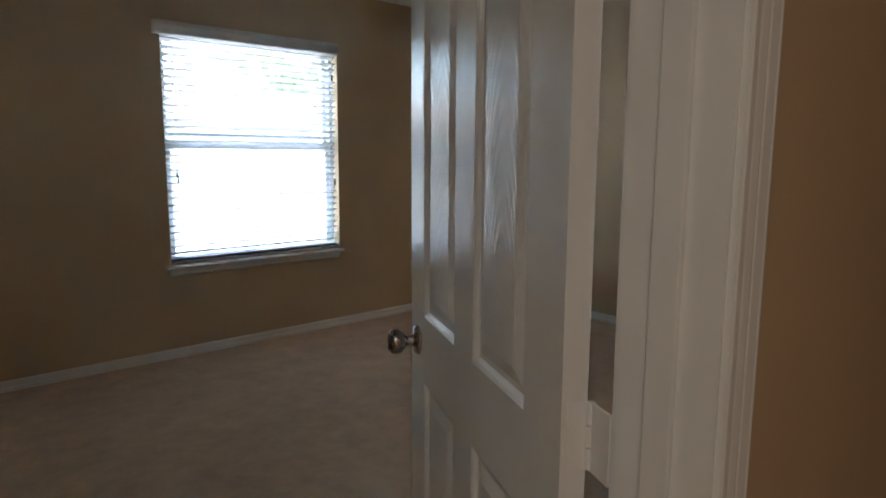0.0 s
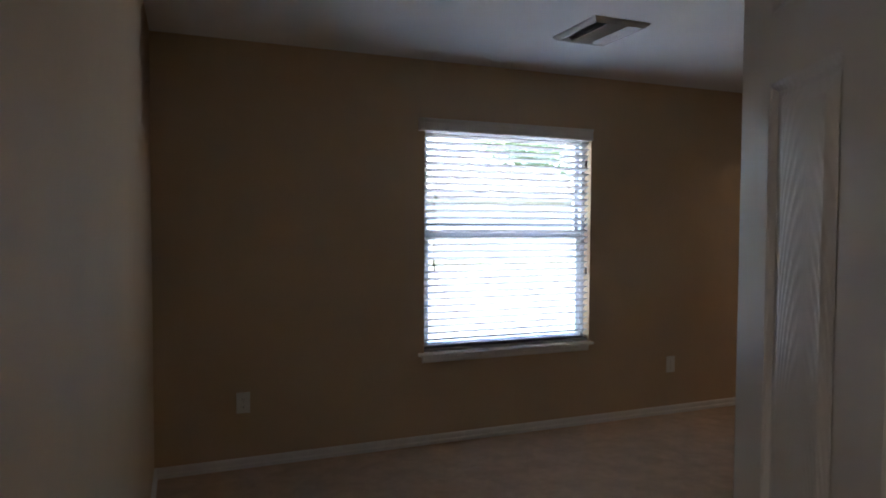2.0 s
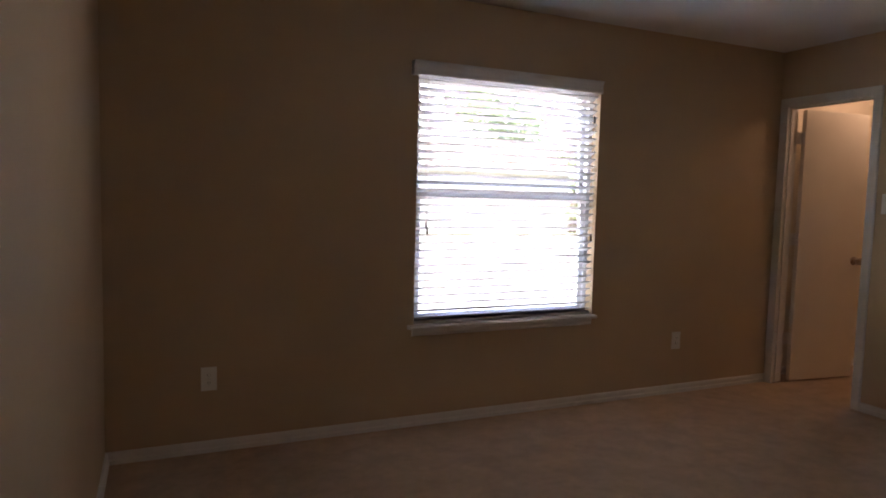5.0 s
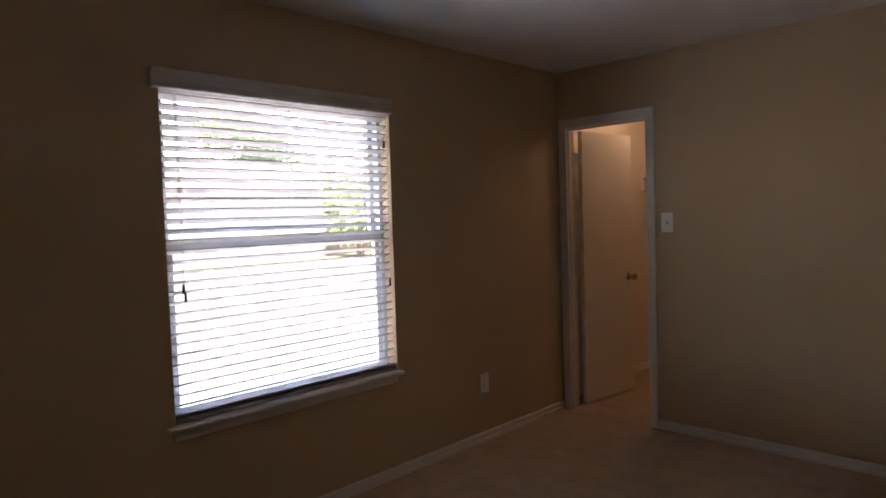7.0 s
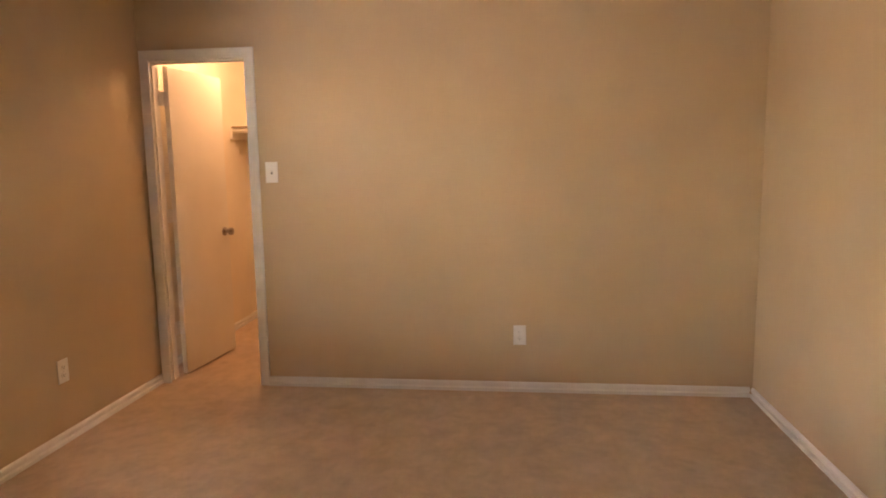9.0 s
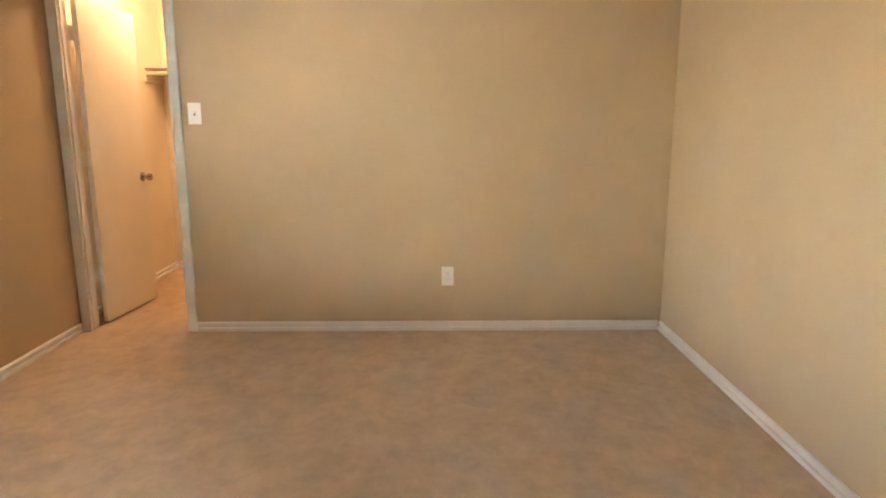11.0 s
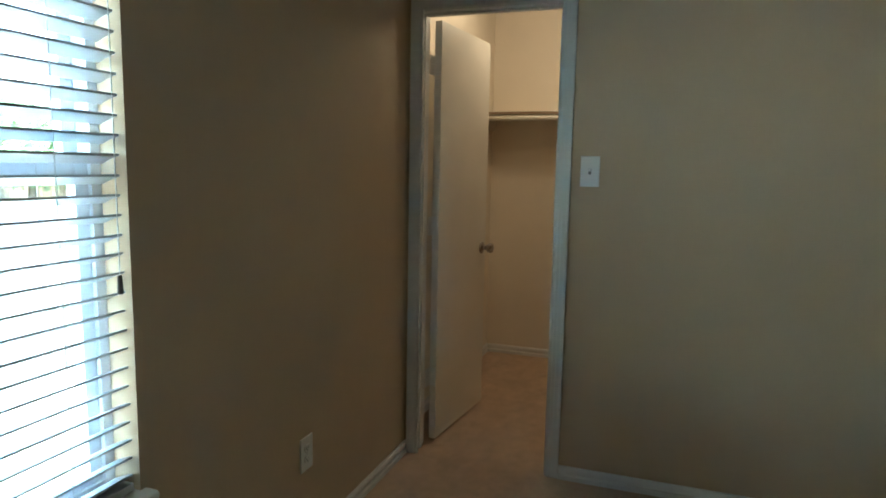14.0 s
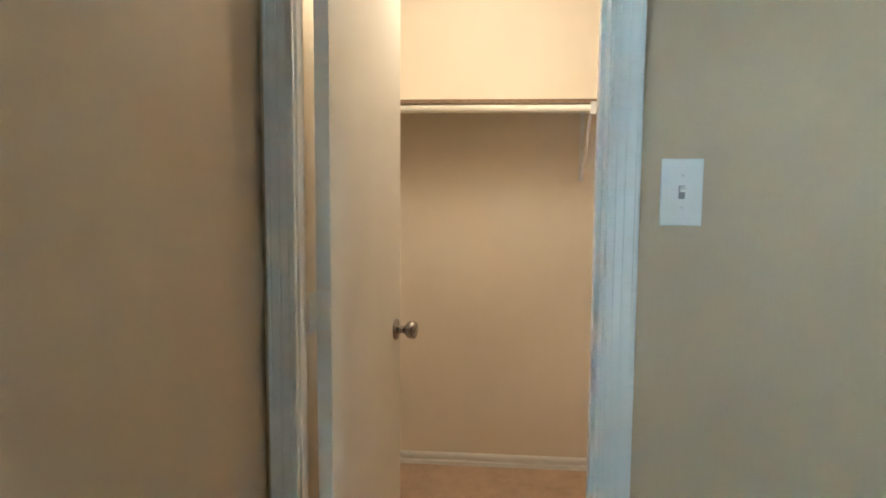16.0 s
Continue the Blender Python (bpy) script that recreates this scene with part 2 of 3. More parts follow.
def wall(name, p0, p1, thick, openings=(), lead=0.0, tail=0.0, label="", top=CEIL, paint=None):
    """A wall whose room face is the line p0 to p1 and which is thick to its left; openings are (from, to, bottom, top) along it."""
    m, length = run(p0, p1)
    ss = sorted({-lead, length + tail, *[o[0] for o in openings], *[o[1] for o in openings]})
    zs = sorted({0.0, top, *[o[2] for o in openings], *[o[3] for o in openings]})
    cells = {}
    for i in range(len(ss) - 1):
        for j in range(len(zs) - 1):
            sm, zm = (ss[i] + ss[i + 1]) / 2, (zs[j] + zs[j + 1]) / 2
            cells[i, j] = not any(o[0] < sm < o[1] and o[2] < zm < o[3] for o in openings)
    bm = bmesh.new()
    verts = {}

    def at(i, k, j):
        if (i, k, j) not in verts:
            verts[i, k, j] = bm.verts.new((ss[i], k * thick, zs[j]))
        return verts[i, k, j]

    for (i, j), solid in cells.items():
        if not solid:
            continue
        for k in (0, 1):
            bm.faces.new((at(i, k, j), at(i + 1, k, j), at(i + 1, k, j + 1), at(i, k, j + 1)))
        for di, dj, c in ((-1, 0, ((i, j), (i, j + 1))), (1, 0, ((i + 1, j), (i + 1, j + 1))), (0, -1, ((i, j), (i + 1, j))), (0, 1, ((i, j + 1), (i + 1, j + 1)))):
            if not cells.get((i + di, j + dj), False):
                (a, b), (c2, d) = c
                bm.faces.new((at(a, 0, b), at(c2, 0, d), at(c2, 1, d), at(a, 1, b)))
    ob = finish(name, bm, paint or wall_paint)
    ob.matrix_world = m
    return tagged(ob, label, "wall", kind="structure")


DOOR_Y0, DOOR_Y1, DOOR_TOP = 3.526, 4.150, 2.035
JAMB = 0.018
east_m, east_len = run(NE, SE)
CS0, CS1 = NE[1] - DOOR_Y1, NE[1] - DOOR_Y0
south_m, south_len = run(SE, SW)
ES0, ES1 = 0.022, 0.828

wall("wall_north", NW, NE, 0.15, [(WIN[0] - NW[0], WIN[1] - NW[0], WIN[2] - 0.0215, WIN[3])], lead=0.13, tail=0.12, label="tan painted wall with the window in it")
wall("wall_east", NE, SE, 0.12, [(CS0 - JAMB, CS1 + JAMB, -0.001, DOOR_TOP + JAMB)], tail=0.12, label="tan painted wall with the closet doorway")
wall("wall_south", SE, SW, 0.12, [(south_len - ES1 - JAMB, south_len - ES0 + JAMB, -0.001, DOOR_TOP + JAMB)], tail=1.55, label="tan painted wall with the entry doorway")
wall("wall_west", SW, NW, 0.12, lead=-0.003, label="tan painted plain side wall")
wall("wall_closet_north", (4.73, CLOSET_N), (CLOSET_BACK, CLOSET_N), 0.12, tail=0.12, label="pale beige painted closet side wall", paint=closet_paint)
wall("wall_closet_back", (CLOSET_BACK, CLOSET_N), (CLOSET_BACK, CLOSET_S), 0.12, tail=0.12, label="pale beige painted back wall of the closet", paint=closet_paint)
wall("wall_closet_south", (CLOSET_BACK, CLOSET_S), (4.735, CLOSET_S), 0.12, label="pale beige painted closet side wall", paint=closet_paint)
wall("wall_hall_west", (-1.2, -2.0), (-1.2, 0.400), 0.12, lead=0.12, label="tan painted hall wall")
wall("wall_hall_south", (3.2, -2.0), (-1.2, -2.0), 0.12, lead=0.12, label="tan painted hall wall")
wall("wall_hall_east", (3.2, 0.400), (3.2, -2.0), 0.12, label="tan painted hall wall")

floor = finish("floor", boxed(-1.5, -2.2, -0.12, 6.6, 4.34, 0.0), carpet)
tagged(floor, "tan cut-pile carpet with brushed patches", "carpet", kind="structure")
ceiling = finish("ceiling", boxed(-1.5, -2.2, CEIL, 6.6, 4.45, CEIL + 0.1), ceiling_paint)
tagged(ceiling, "white textured ceiling", "ceiling", kind="structure")

# baseboards: a cap and a foot with a groove between them
BASE = [(0, 0.0), (0.018, 0.0), (0.018, 0.019), (0.012, 0.022), (0.005, 0.023), (0.005, 0.031), (0.013, 0.033), (0.014, 0.048), (0.009, 0.057), (0, 0.059)]


def baseboard(p0, p1, cut0=0.0, cut1=0.0):
    """Along the room face p0 to p1 (the room on its right), shortened at the ends."""
    m, length = run(p0, p1)
    ob = finish("baseboard", sweep(BASE, lambda d, z: (cut0, -d, z), lambda d, z: (length - cut1, -d, z)), trim_paint)
    ob.matrix_world = m
    return tagged(ob, "white painted grooved baseboard along the carpet", "baseboard", kind="structure")


baseboard(NW, NE, 0, 0)
baseboard(NE, SE, CS1 + 0.064, 0.017)
baseboard(SE, SW, 0.017, ES1 + 0.064)
baseboard(SW, NW, 0.02, 0.017)
baseboard((4.73, CLOSET_N), (CLOSET_BACK, CLOSET_N), 0.02, 0)
baseboard((CLOSET_BACK, CLOSET_N), (CLOSET_BACK, CLOSET_S), 0.017, 0)
baseboard((CLOSET_BACK, CLOSET_S), (4.73, CLOSET_S), 0.017, 0)

# door casing: (across from the opening, out from the wall)
CASING = [(0.0, 0.0), (0.0, 0.009), (0.003, 0.011), (0.011, 0.0115), (0.014, 0.0105), (0.017, 0.0115), (0.027, 0.0135), (0.030, 0.0127), (0.033, 0.0140), (0.046, 0.0160), (0.049, 0.0150), (0.052, 0.0162), (0.056, 0.0155), (0.057, 0.0140), (0.057, 0.0)]


def door_frame(name, m, s0, s1, top, thick, label, stop_at, sides, ra=0.005):
    """The lining, stops and casing of a doorway in a wall at pose m, whose room face is y = 0."""
    fr = empty(name, m, label, "door frame", kind="structure")
    part("jamb", boxed(s0 - JAMB, -0.001, 0, s0, thick + 0.001, top + JAMB), trim_paint, fr)
    part("jamb", boxed(s1, -0.001, 0, s1 + JAMB, thick + 0.001, top + JAMB), trim_paint, fr)
    part("head_jamb", boxed(s0, -0.001, top, s1, thick + 0.001, top + JAMB), trim_paint, fr)
    y0, y1 = stop_at
    part("door_stop", boxed(s0, y0, 0, s0 + 0.010, y1, top, bevel=0.002), trim_paint, fr)
    part("door_stop", boxed(s1 - 0.010, y0, 0, s1, y1, top, bevel=0.002), trim_paint, fr)
    part("door_stop", boxed(s0 + 0.010, y0, top - 0.010, s1 - 0.010, y1, top, bevel=0.002), trim_paint, fr)
    r = 0.005
    for face, legs in sides:
        y, out = (0.0, -1) if face == "room" else (thick, 1)
        rl = ra if face == "room" else r
        if "a" in legs:
            part("casing", sweep(CASING, lambda w, d: (s0 - rl - w, y + out * d, 0), lambda w, d: (s0 - rl - w, y + out * d, top + r + w)), trim_paint, fr)
        if "b" in legs:
            part("casing", sweep(CASING, lambda w, d: (s1 + r + w, y + out * d, 0), lambda w, d: (s1 + r + w, y + out * d, top + r + w)), trim_paint, fr)
        left = (lambda w, d: (s0 - rl - w, y + out * d, top + r + w)) if "a" in legs else (lambda w, d: (s0, y + out * d, top + r + w))
        part("casing", sweep(CASING, left, lambda w, d: (s1 + r + w, y + out * d, top + r + w)), trim_paint, fr)
    return fr


door_frame("door_frame_closet", east_m, CS0, CS1, DOOR_TOP, 0.12, "white painted closet door frame with fluted casing", (0.045, 0.078), [("room", "ab"), ("closet", "ab")], ra=-0.018)
door_frame("door_frame_entry", south_m, south_len - ES1, south_len - ES0, DOOR_TOP, 0.12, "white painted entry door frame with fluted casing", (0.040, 0.075), [("room", "a"), ("hall", "ab")])


# ---- doors ----
KNOB = [(0.033, 0.0), (0.033, 0.004), (0.029, 0.009), (0.014, 0.012), (0.0115, 0.016), (0.0115, 0.028), (0.016, 0.033), (0.0245, 0.040), (0.0275, 0.048), (0.0275, 0.056), (0.0250, 0.064), (0.0205, 0.067), (0.0195, 0.0655), (0.002, 0.0655)]


def knob_set(parent, x, z, y_front, y_back):
    for y, turn in ((y_front, 90), (y_back, -90)):
        k = part("door_knob", lathe(KNOB), nickel, parent, "satin nickel round door knob", smooth=True)
        k.matrix_local = pose(x, y, z, turn)


def hinge(parent, x, y, z, side):
    """A painted butt hinge on the hinge edge of a leaf: knuckles and one leaf plate."""
    bm = bmesh.new()
    for k in range(3):
        c = bmesh.ops.create_cone(bm, cap_ends=True, segments=12, radius1=0.0065, radius2=0.0065, depth=0.0275, matrix=Matrix.Translation((x, y, z + (k - 1) * 0.029)))
    box(bm, x - 0.0005, min(y, y + side * 0.032), z - 0.0445, x + 0.0025, max(y, y + side * 0.032), z + 0.0445)
    box(bm, x - 0.046, y - 0.0012, z - 0.0445, x, y + 0.0012, z + 0.0445)
    part("hinge", bm, trim_paint, parent, "painted butt hinge")


def panel_ring(bm, w, h, rings, y, sgn):
    """One face of a raised panel, centred on x = z = 0."""
    x0, x1, z0, z1 = -w / 2, w / 2, -h / 2, h / 2
    prev = None
    for inset, depth in rings:
        q = [bm.verts.new((a, y - sgn * depth, b)) for a, b in ((x0 + inset, z0 + inset), (x1 - inset, z0 + inset), (x1 - inset, z1 - inset), (x0 + inset, z1 - inset))]
        if prev:
            for k in range(4):
                bm.faces.new((prev[k], prev[(k + 1) % 4], q[(k + 1) % 4], q[k]))
        prev = q
    bm.faces.new(prev)


def entry_door(m, width, height, thick):
    """A six-panel moulded door. x runs from the hinge edge to the free edge, the front is y = 0 and the leaf lies behind it."""
    door = empty("door_entry", m, "white six-panel door with embossed wood grain, standing open", "door", kind="structure")
    st, mu = 0.112, 0.104
    pw = (width - 2 * st - mu) / 2
    cols = [(st, st + pw), (st + pw + mu, width - st)]
    rows = [(0.235, 0.775), (0.925, 1.622), (1.732, height - 0.105)]
    bm = bmesh.new()
    xs = [0, cols[0][0], cols[0][1], cols[1][0], cols[1][1], width]
    zs = [0, rows[0][0], rows[0][1], rows[1][0], rows[1][1], rows[2][0], rows[2][1], height]
    for y, sgn in ((0.0, -1), (thick, 1)):
        grid = {(i, j): bm.verts.new((xs[i], y, zs[j])) for i in range(6) for j in range(8)}
        for i in range(5):
            for j in range(7):
                if i in (1, 3) and j in (1, 3, 5):
                    continue
                bm.faces.new((grid[i, j], grid[i + 1, j], grid[i + 1, j + 1], grid[i, j + 1]))
    box_edges = [((0, 0), (0, height)), ((width, 0), (width, height))]
    for (xa, za), (xb, zb) in box_edges + [((0, 0), (width, 0)), ((0, height), (width, height))]:
        bm.faces.new([bm.verts.new(p) for p in ((xa, 0, za), (xb, 0, zb), (xb, thick, zb), (xa, thick, za))])
    bmesh.ops.remove_doubles(bm, verts=bm.verts, dist=0.0002)
    part("slab", bm, door_paint, door)
    rings = [(0.0, 0.0), (0.006, 0.003), (0.013, 0.009), (0.022, 0.009), (0.046, 0.002)]
    for x0, x1 in cols:
        for z0, z1 in rows:
            bm = bmesh.new()
            panel_ring(bm, x1 - x0, z1 - z0, rings, 0.0, -1)
            panel_ring(bm, x1 - x0, z1 - z0, rings, thick, 1)
            part("panel", bm, panel_paint, door, "raised moulded door panel").location = ((x0 + x1) / 2, 0, (z0 + z1) / 2)
    knob_set(door, width - 0.062, 0.860, 0.0, thick)
    for z in (0.25, 0.932, 1.76):
        hinge(door, -0.001, -0.004, z, 1)
    return door


def closet_door(m, width, height, thick):
    door = empty("door_closet", m, "cream flush closet door standing open into the closet", "door", kind="structure")
    part("slab", boxed(0, 0, 0, width, thick, height, bevel=0.0015), flush_paint, door)
    knob_set(door, width - 0.060, 0.905, 0.0, thick)
    for z in (0.318, 1.065, 1.812):
        hinge(door, -0.003, thick - 0.001, z, -1)
    return door


# entry door: hinged on the jamb away from the corner, swung far into the room
entry_door(pose(0.978, 0.550, 0.012, 0, 0, 64.5), 0.762, 2.015, 0.035)
closet_door(pose(4.754, 4.103, 0.012, 0, 0, -6.0), 0.612, 2.015, 0.035)


# ---- window and blind ----
def window_unit():
    x0, x1, z0, z1 = WIN
    w = empty("window_1", pose(0, 0, 0), "white vinyl single-hung window behind a blind", "window", kind="structure")
    ya, yb = 4.275, 4.345
    f = 0.026
    part("window_frame", boxed(x0, ya, z0, x0 + f, yb, z1), vinyl, w)
    part("window_frame", boxed(x1 - f, ya, z0, x1, yb, z1), vinyl, w)
    part("window_frame", boxed(x0 + f, ya, z1 - f, x1 - f, yb, z1), vinyl, w)
    part("window_frame", boxed(x0 + f, ya, z0, x1 - f, yb, z0 + f), vinyl, w)
    mid = 1.335
    s = 0.034
    for name, za, zb, y in (("lower_sash", z0 + f, mid + 0.024, 4.285), ("upper_sash", mid - 0.024, z1 - f, 4.315)):
        sash = part(name, boxed(x0 + f, y, za, x0 + f + s, y + 0.026, zb, bevel=0.002), vinyl, w)
        part("stile", boxed(x1 - f - s, y, za, x1 - f, y + 0.026, zb, bevel=0.002), vinyl, sash)
        part("rail", boxed(x0 + f + s, y, za, x1 - f - s, y + 0.026, za + 0.024, bevel=0.002), vinyl, sash)
        part("rail", boxed(x0 + f + s, y, zb - 0.046, x1 - f - s, y + 0.026, zb, bevel=0.002), vinyl, sash)
        pane = part("pane", boxed(x0 + f + s, y + 0.011, za + 0.024, x1 - f - s, y + 0.015, zb - 0.046), glass, sash, "clear window glass")
        pane.visible_shadow = False
    part("sash_lock", boxed(2.325, 4.268, mid + 0.024, 2.405, 4.300, mid + 0.038, bevel=0.004), vinyl, w)
    return w


window_unit()

# stool with a rounded nose, and the apron under it
SILL_X0, SILL_X1 = 1.704, 2.998
nose = [(4.275, 0.569), (4.168, 0.569), (4.161, 0.572), (4.158, 0.5795), (4.161, 0.587), (4.168, 0.59), (4.275, 0.59)]
sill = empty("window_sill", pose(0, 0, 0), "white painted window stool with an apron", "window sill", kind="structure")
bm = bmesh.new()
for xa, xb, prof in ((WIN[0], WIN[1], nose),):
    a = [bm.verts.new((xa, y, z)) for y, z in prof]
    b = [bm.verts.new((xb, y, z)) for y, z in prof]
    for k in range(len(prof)):
        bm.faces.new((a[k], a[(k + 1) % len(prof)], b[(k + 1) % len(prof)], b[k]))
    bm.faces.new(a)
    bm.faces.new(b)
horn = [(4.1995, 0.569), (4.168, 0.569), (4.161, 0.572), (4.158, 0.5795), (4.161, 0.587), (4.168, 0.59), (4.1995, 0.59)]
for xa, xb in ((SILL_X0, WIN[0]), (WIN[1], SILL_X1)):
    a = [bm.verts.new((xa, y, z)) for y, z in horn]
    b = [bm.verts.new((xb, y, z)) for y, z in horn]
    for k in range(len(horn)):
        bm.faces.new((a[k], a[(k + 1) % len(horn)], b[(k + 1) % len(horn)], b[k]))
    bm.faces.new(a)
    bm.faces.new(b)
part("stool", bm, trim_paint, sill)
apron = [(4.1995, 0.527), (4.190, 0.527), (4.186, 0.535), (4.186, 0.549), (4.182, 0.559), (4.182, 0.5685), (4.1995, 0.5685)]
part("apron", sweep(apron, lambda y, z: (1.730, y, z), lambda y, z: (2.972, y, z)), trim_paint, sill)


def blind():
    b = empty("window_blind", pose(0, 0, 0), "white two-inch slat blind, lowered with its slats open", "blind")
    x0, x1 = WIN[0] + 0.007, WIN[1] - 0.008
    yc = 4.236
    val = [(4.1985, 1.992), (4.158, 1.992), (4.154, 1.998), (4.154, 2.012), (4.157, 2.016), (4.157, 2.044), (4.152, 2.050), (4.147, 2.060), (4.147, 2.068), (4.1985, 2.068)]
    part("valance", sweep(val, lambda y, z: (1.700, y, z), lambda y, z: (2.966, y, z)), trim_paint, b, "white moulded valance")
    part("head_rail", boxed(x0, yc - 0.028, 1.992, x1, yc + 0.028, 2.036, bevel=0.002), slat_white, b)
    pitch, tilt = 0.0436, radians(20)
    rows = 32
    top = 1.972
    dy, dz = 0.0254 * math.cos(tilt), 0.0254 * math.sin(tilt)
    rng = random.Random(5)
    base_mesh = None
    for k in range(rows):
        z = top - k * pitch
        if base_mesh is None:
            bm = bmesh.new()
            prof = []
            for u in (-1, -0.5, 0, 0.5, 1):
                prof.append((u * dy, -u * dz + 0.0016 * (1 - u * u) + 0.0025))
            for u in (1, 0.5, 0, -0.5, -1):
                prof.append((u * dy, -u * dz + 0.0016 * (1 - u * u) - 0.0025))
            a = [bm.verts.new((x0, y, q)) for y, q in prof]
            c = [bm.verts.new((x1, y, q)) for y, q in prof]
            n = len(prof)
            for i in range(n):
                bm.faces.new((a[i], a[(i + 1) % n], c[(i + 1) % n], c[i]))
            bm.faces.new(a)
            bm.faces.new(c)
            s = part("slat", bm, slat_white, b)
            base_mesh = s.data
        else:
            s = new("slat", base_mesh)
            s.parent = b
        s.matrix_local = pose(rng.uniform(-0.0015, 0.0015), yc, z, rng.uniform(-0.5, 0.5), rng.uniform(-0.03, 0.03), 0)
    part("bottom_rail", boxed(x0, yc - 0.026, 0.592, x1, yc + 0.026, 0.611, bevel=0.003), slat_white, b)
    for x in (x0 + 0.16, (x0 + x1) / 2, x1 - 0.16):
        bm = bmesh.new()
        for y in (yc - dy - 0.002, yc + dy + 0.002):
            box(bm, x - 0.0008, y - 0.0006, 0.602, x + 0.0008, y + 0.0006, 2.0)
        part("ladder_cord", bm, cord_white, b)
    for x, zt in ((1.806, 1.164), (1.814, 1.130), (2.950, 1.088), (2.940, 1.836)):
        bm = boxed(x - 0.001, 4.199, zt + 0.02, x + 0.001, 4.201, 2.0)
        cord = part("pull_cord", bm, cord_white, b)
        t = part("tassel", lathe([(0.003, 0.020), (0.005, 0.018), (0.0065, -0.012), (0.0072, -0.020), (0.004, -0.023)], 12), tassel_wood, cord, "dark wooden cord tassel", smooth=True)
        t.location = (x, 4.200, zt)
    return b


blind()


# ---- switch and outlets ----
def plate_base(name, m, w, h, label, category, group=""):
    p = empty(name, m, label, category, group)
    bm = boxed(-w / 2, -0.0055, -h / 2, w / 2, 0, h / 2, bevel=0.0025)
    part("plate", bm, plate_plastic, p)
    return p


def outlet(m):
    p = plate_base("wall_outlet", m, 0.076, 0.121, "white duplex outlet plate low on the tan wall", "outlet", "wall outlets")
    for dz in (0.0195, -0.0195):
        bm = bmesh.new()
        n = 20
        ring = []
        for k in range(n):
            a = 2 * math.pi * k / n
            ring.append((0.0168 * math.cos(a), max(-0.0125, min(0.0125, 0.0168 * math.sin(a)))))
        a = [bm.verts.new((x, -0.0055, z + dz)) for x, z in ring]
        c = [bm.verts.new((x, -0.0078, z + dz)) for x, z in ring]
        for i in range(n):
            bm.faces.new((a[i], a[(i + 1) % n], c[(i + 1) % n], c[i]))
        bm.faces.new(c)
        r = part("receptacle", bm, plate_plastic, p)
        # raised dark boxes paint the shade of the plug slots
        bm = bmesh.new()
        box(bm, -0.0075, -0.0083, dz - 0.002, -0.0055, -0.0078, dz + 0.0065)
        box(bm, 0.0055, -0.0083, dz - 0.001, 0.0073, -0.0078, dz + 0.0055)
        box(bm, -0.002, -0.0083, dz - 0.009, 0.002, -0.0078, dz - 0.005)
        part("slots", bm, slot_shade, r)
    sc = part("screw", lathe([(0.003, 0), (0.003, 0.001), (0.001, 0.0016)], 12), screw_metal, p, smooth=True)
    sc.matrix_local = pose(0, -0.0055, 0, 90)
    return p


outlet(pose(0.640, 4.1995, 0.378))
outlet(pose(3.708, 4.1995, 0.370))
outlet(east_m @ pose(NE[1] - 1.880, 0.0005, 0.352))

sw = plate_base("light_switch", east_m @ pose(NE[1] - 3.386, 0.0005, 1.351), 0.078, 0.126, "white toggle light switch plate beside the closet casing", "light switch")
# raised grey box paints the shade around the toggle
part("slot", boxed(-0.0058, -0.0060, -0.0125, 0.0058, -0.005, 0.0125), slot_shade_grey, sw)
tg = part("toggle", boxed(-0.0042, -0.017, -0.003, 0.0042, -0.005, 0.0065, bevel=0.0015), plate_plastic, sw)
tg.matrix_local = pose(0, 0, 0.001, -18)
for dz in (0.030, -0.030):
    sc = part("screw", lathe([(0.003, 0), (0.003, 0.001), (0.001, 0.0016)], 12), plate_plastic, sw, smooth=True)
    sc.matrix_local = pose(0, -0.0055, dz, 90)


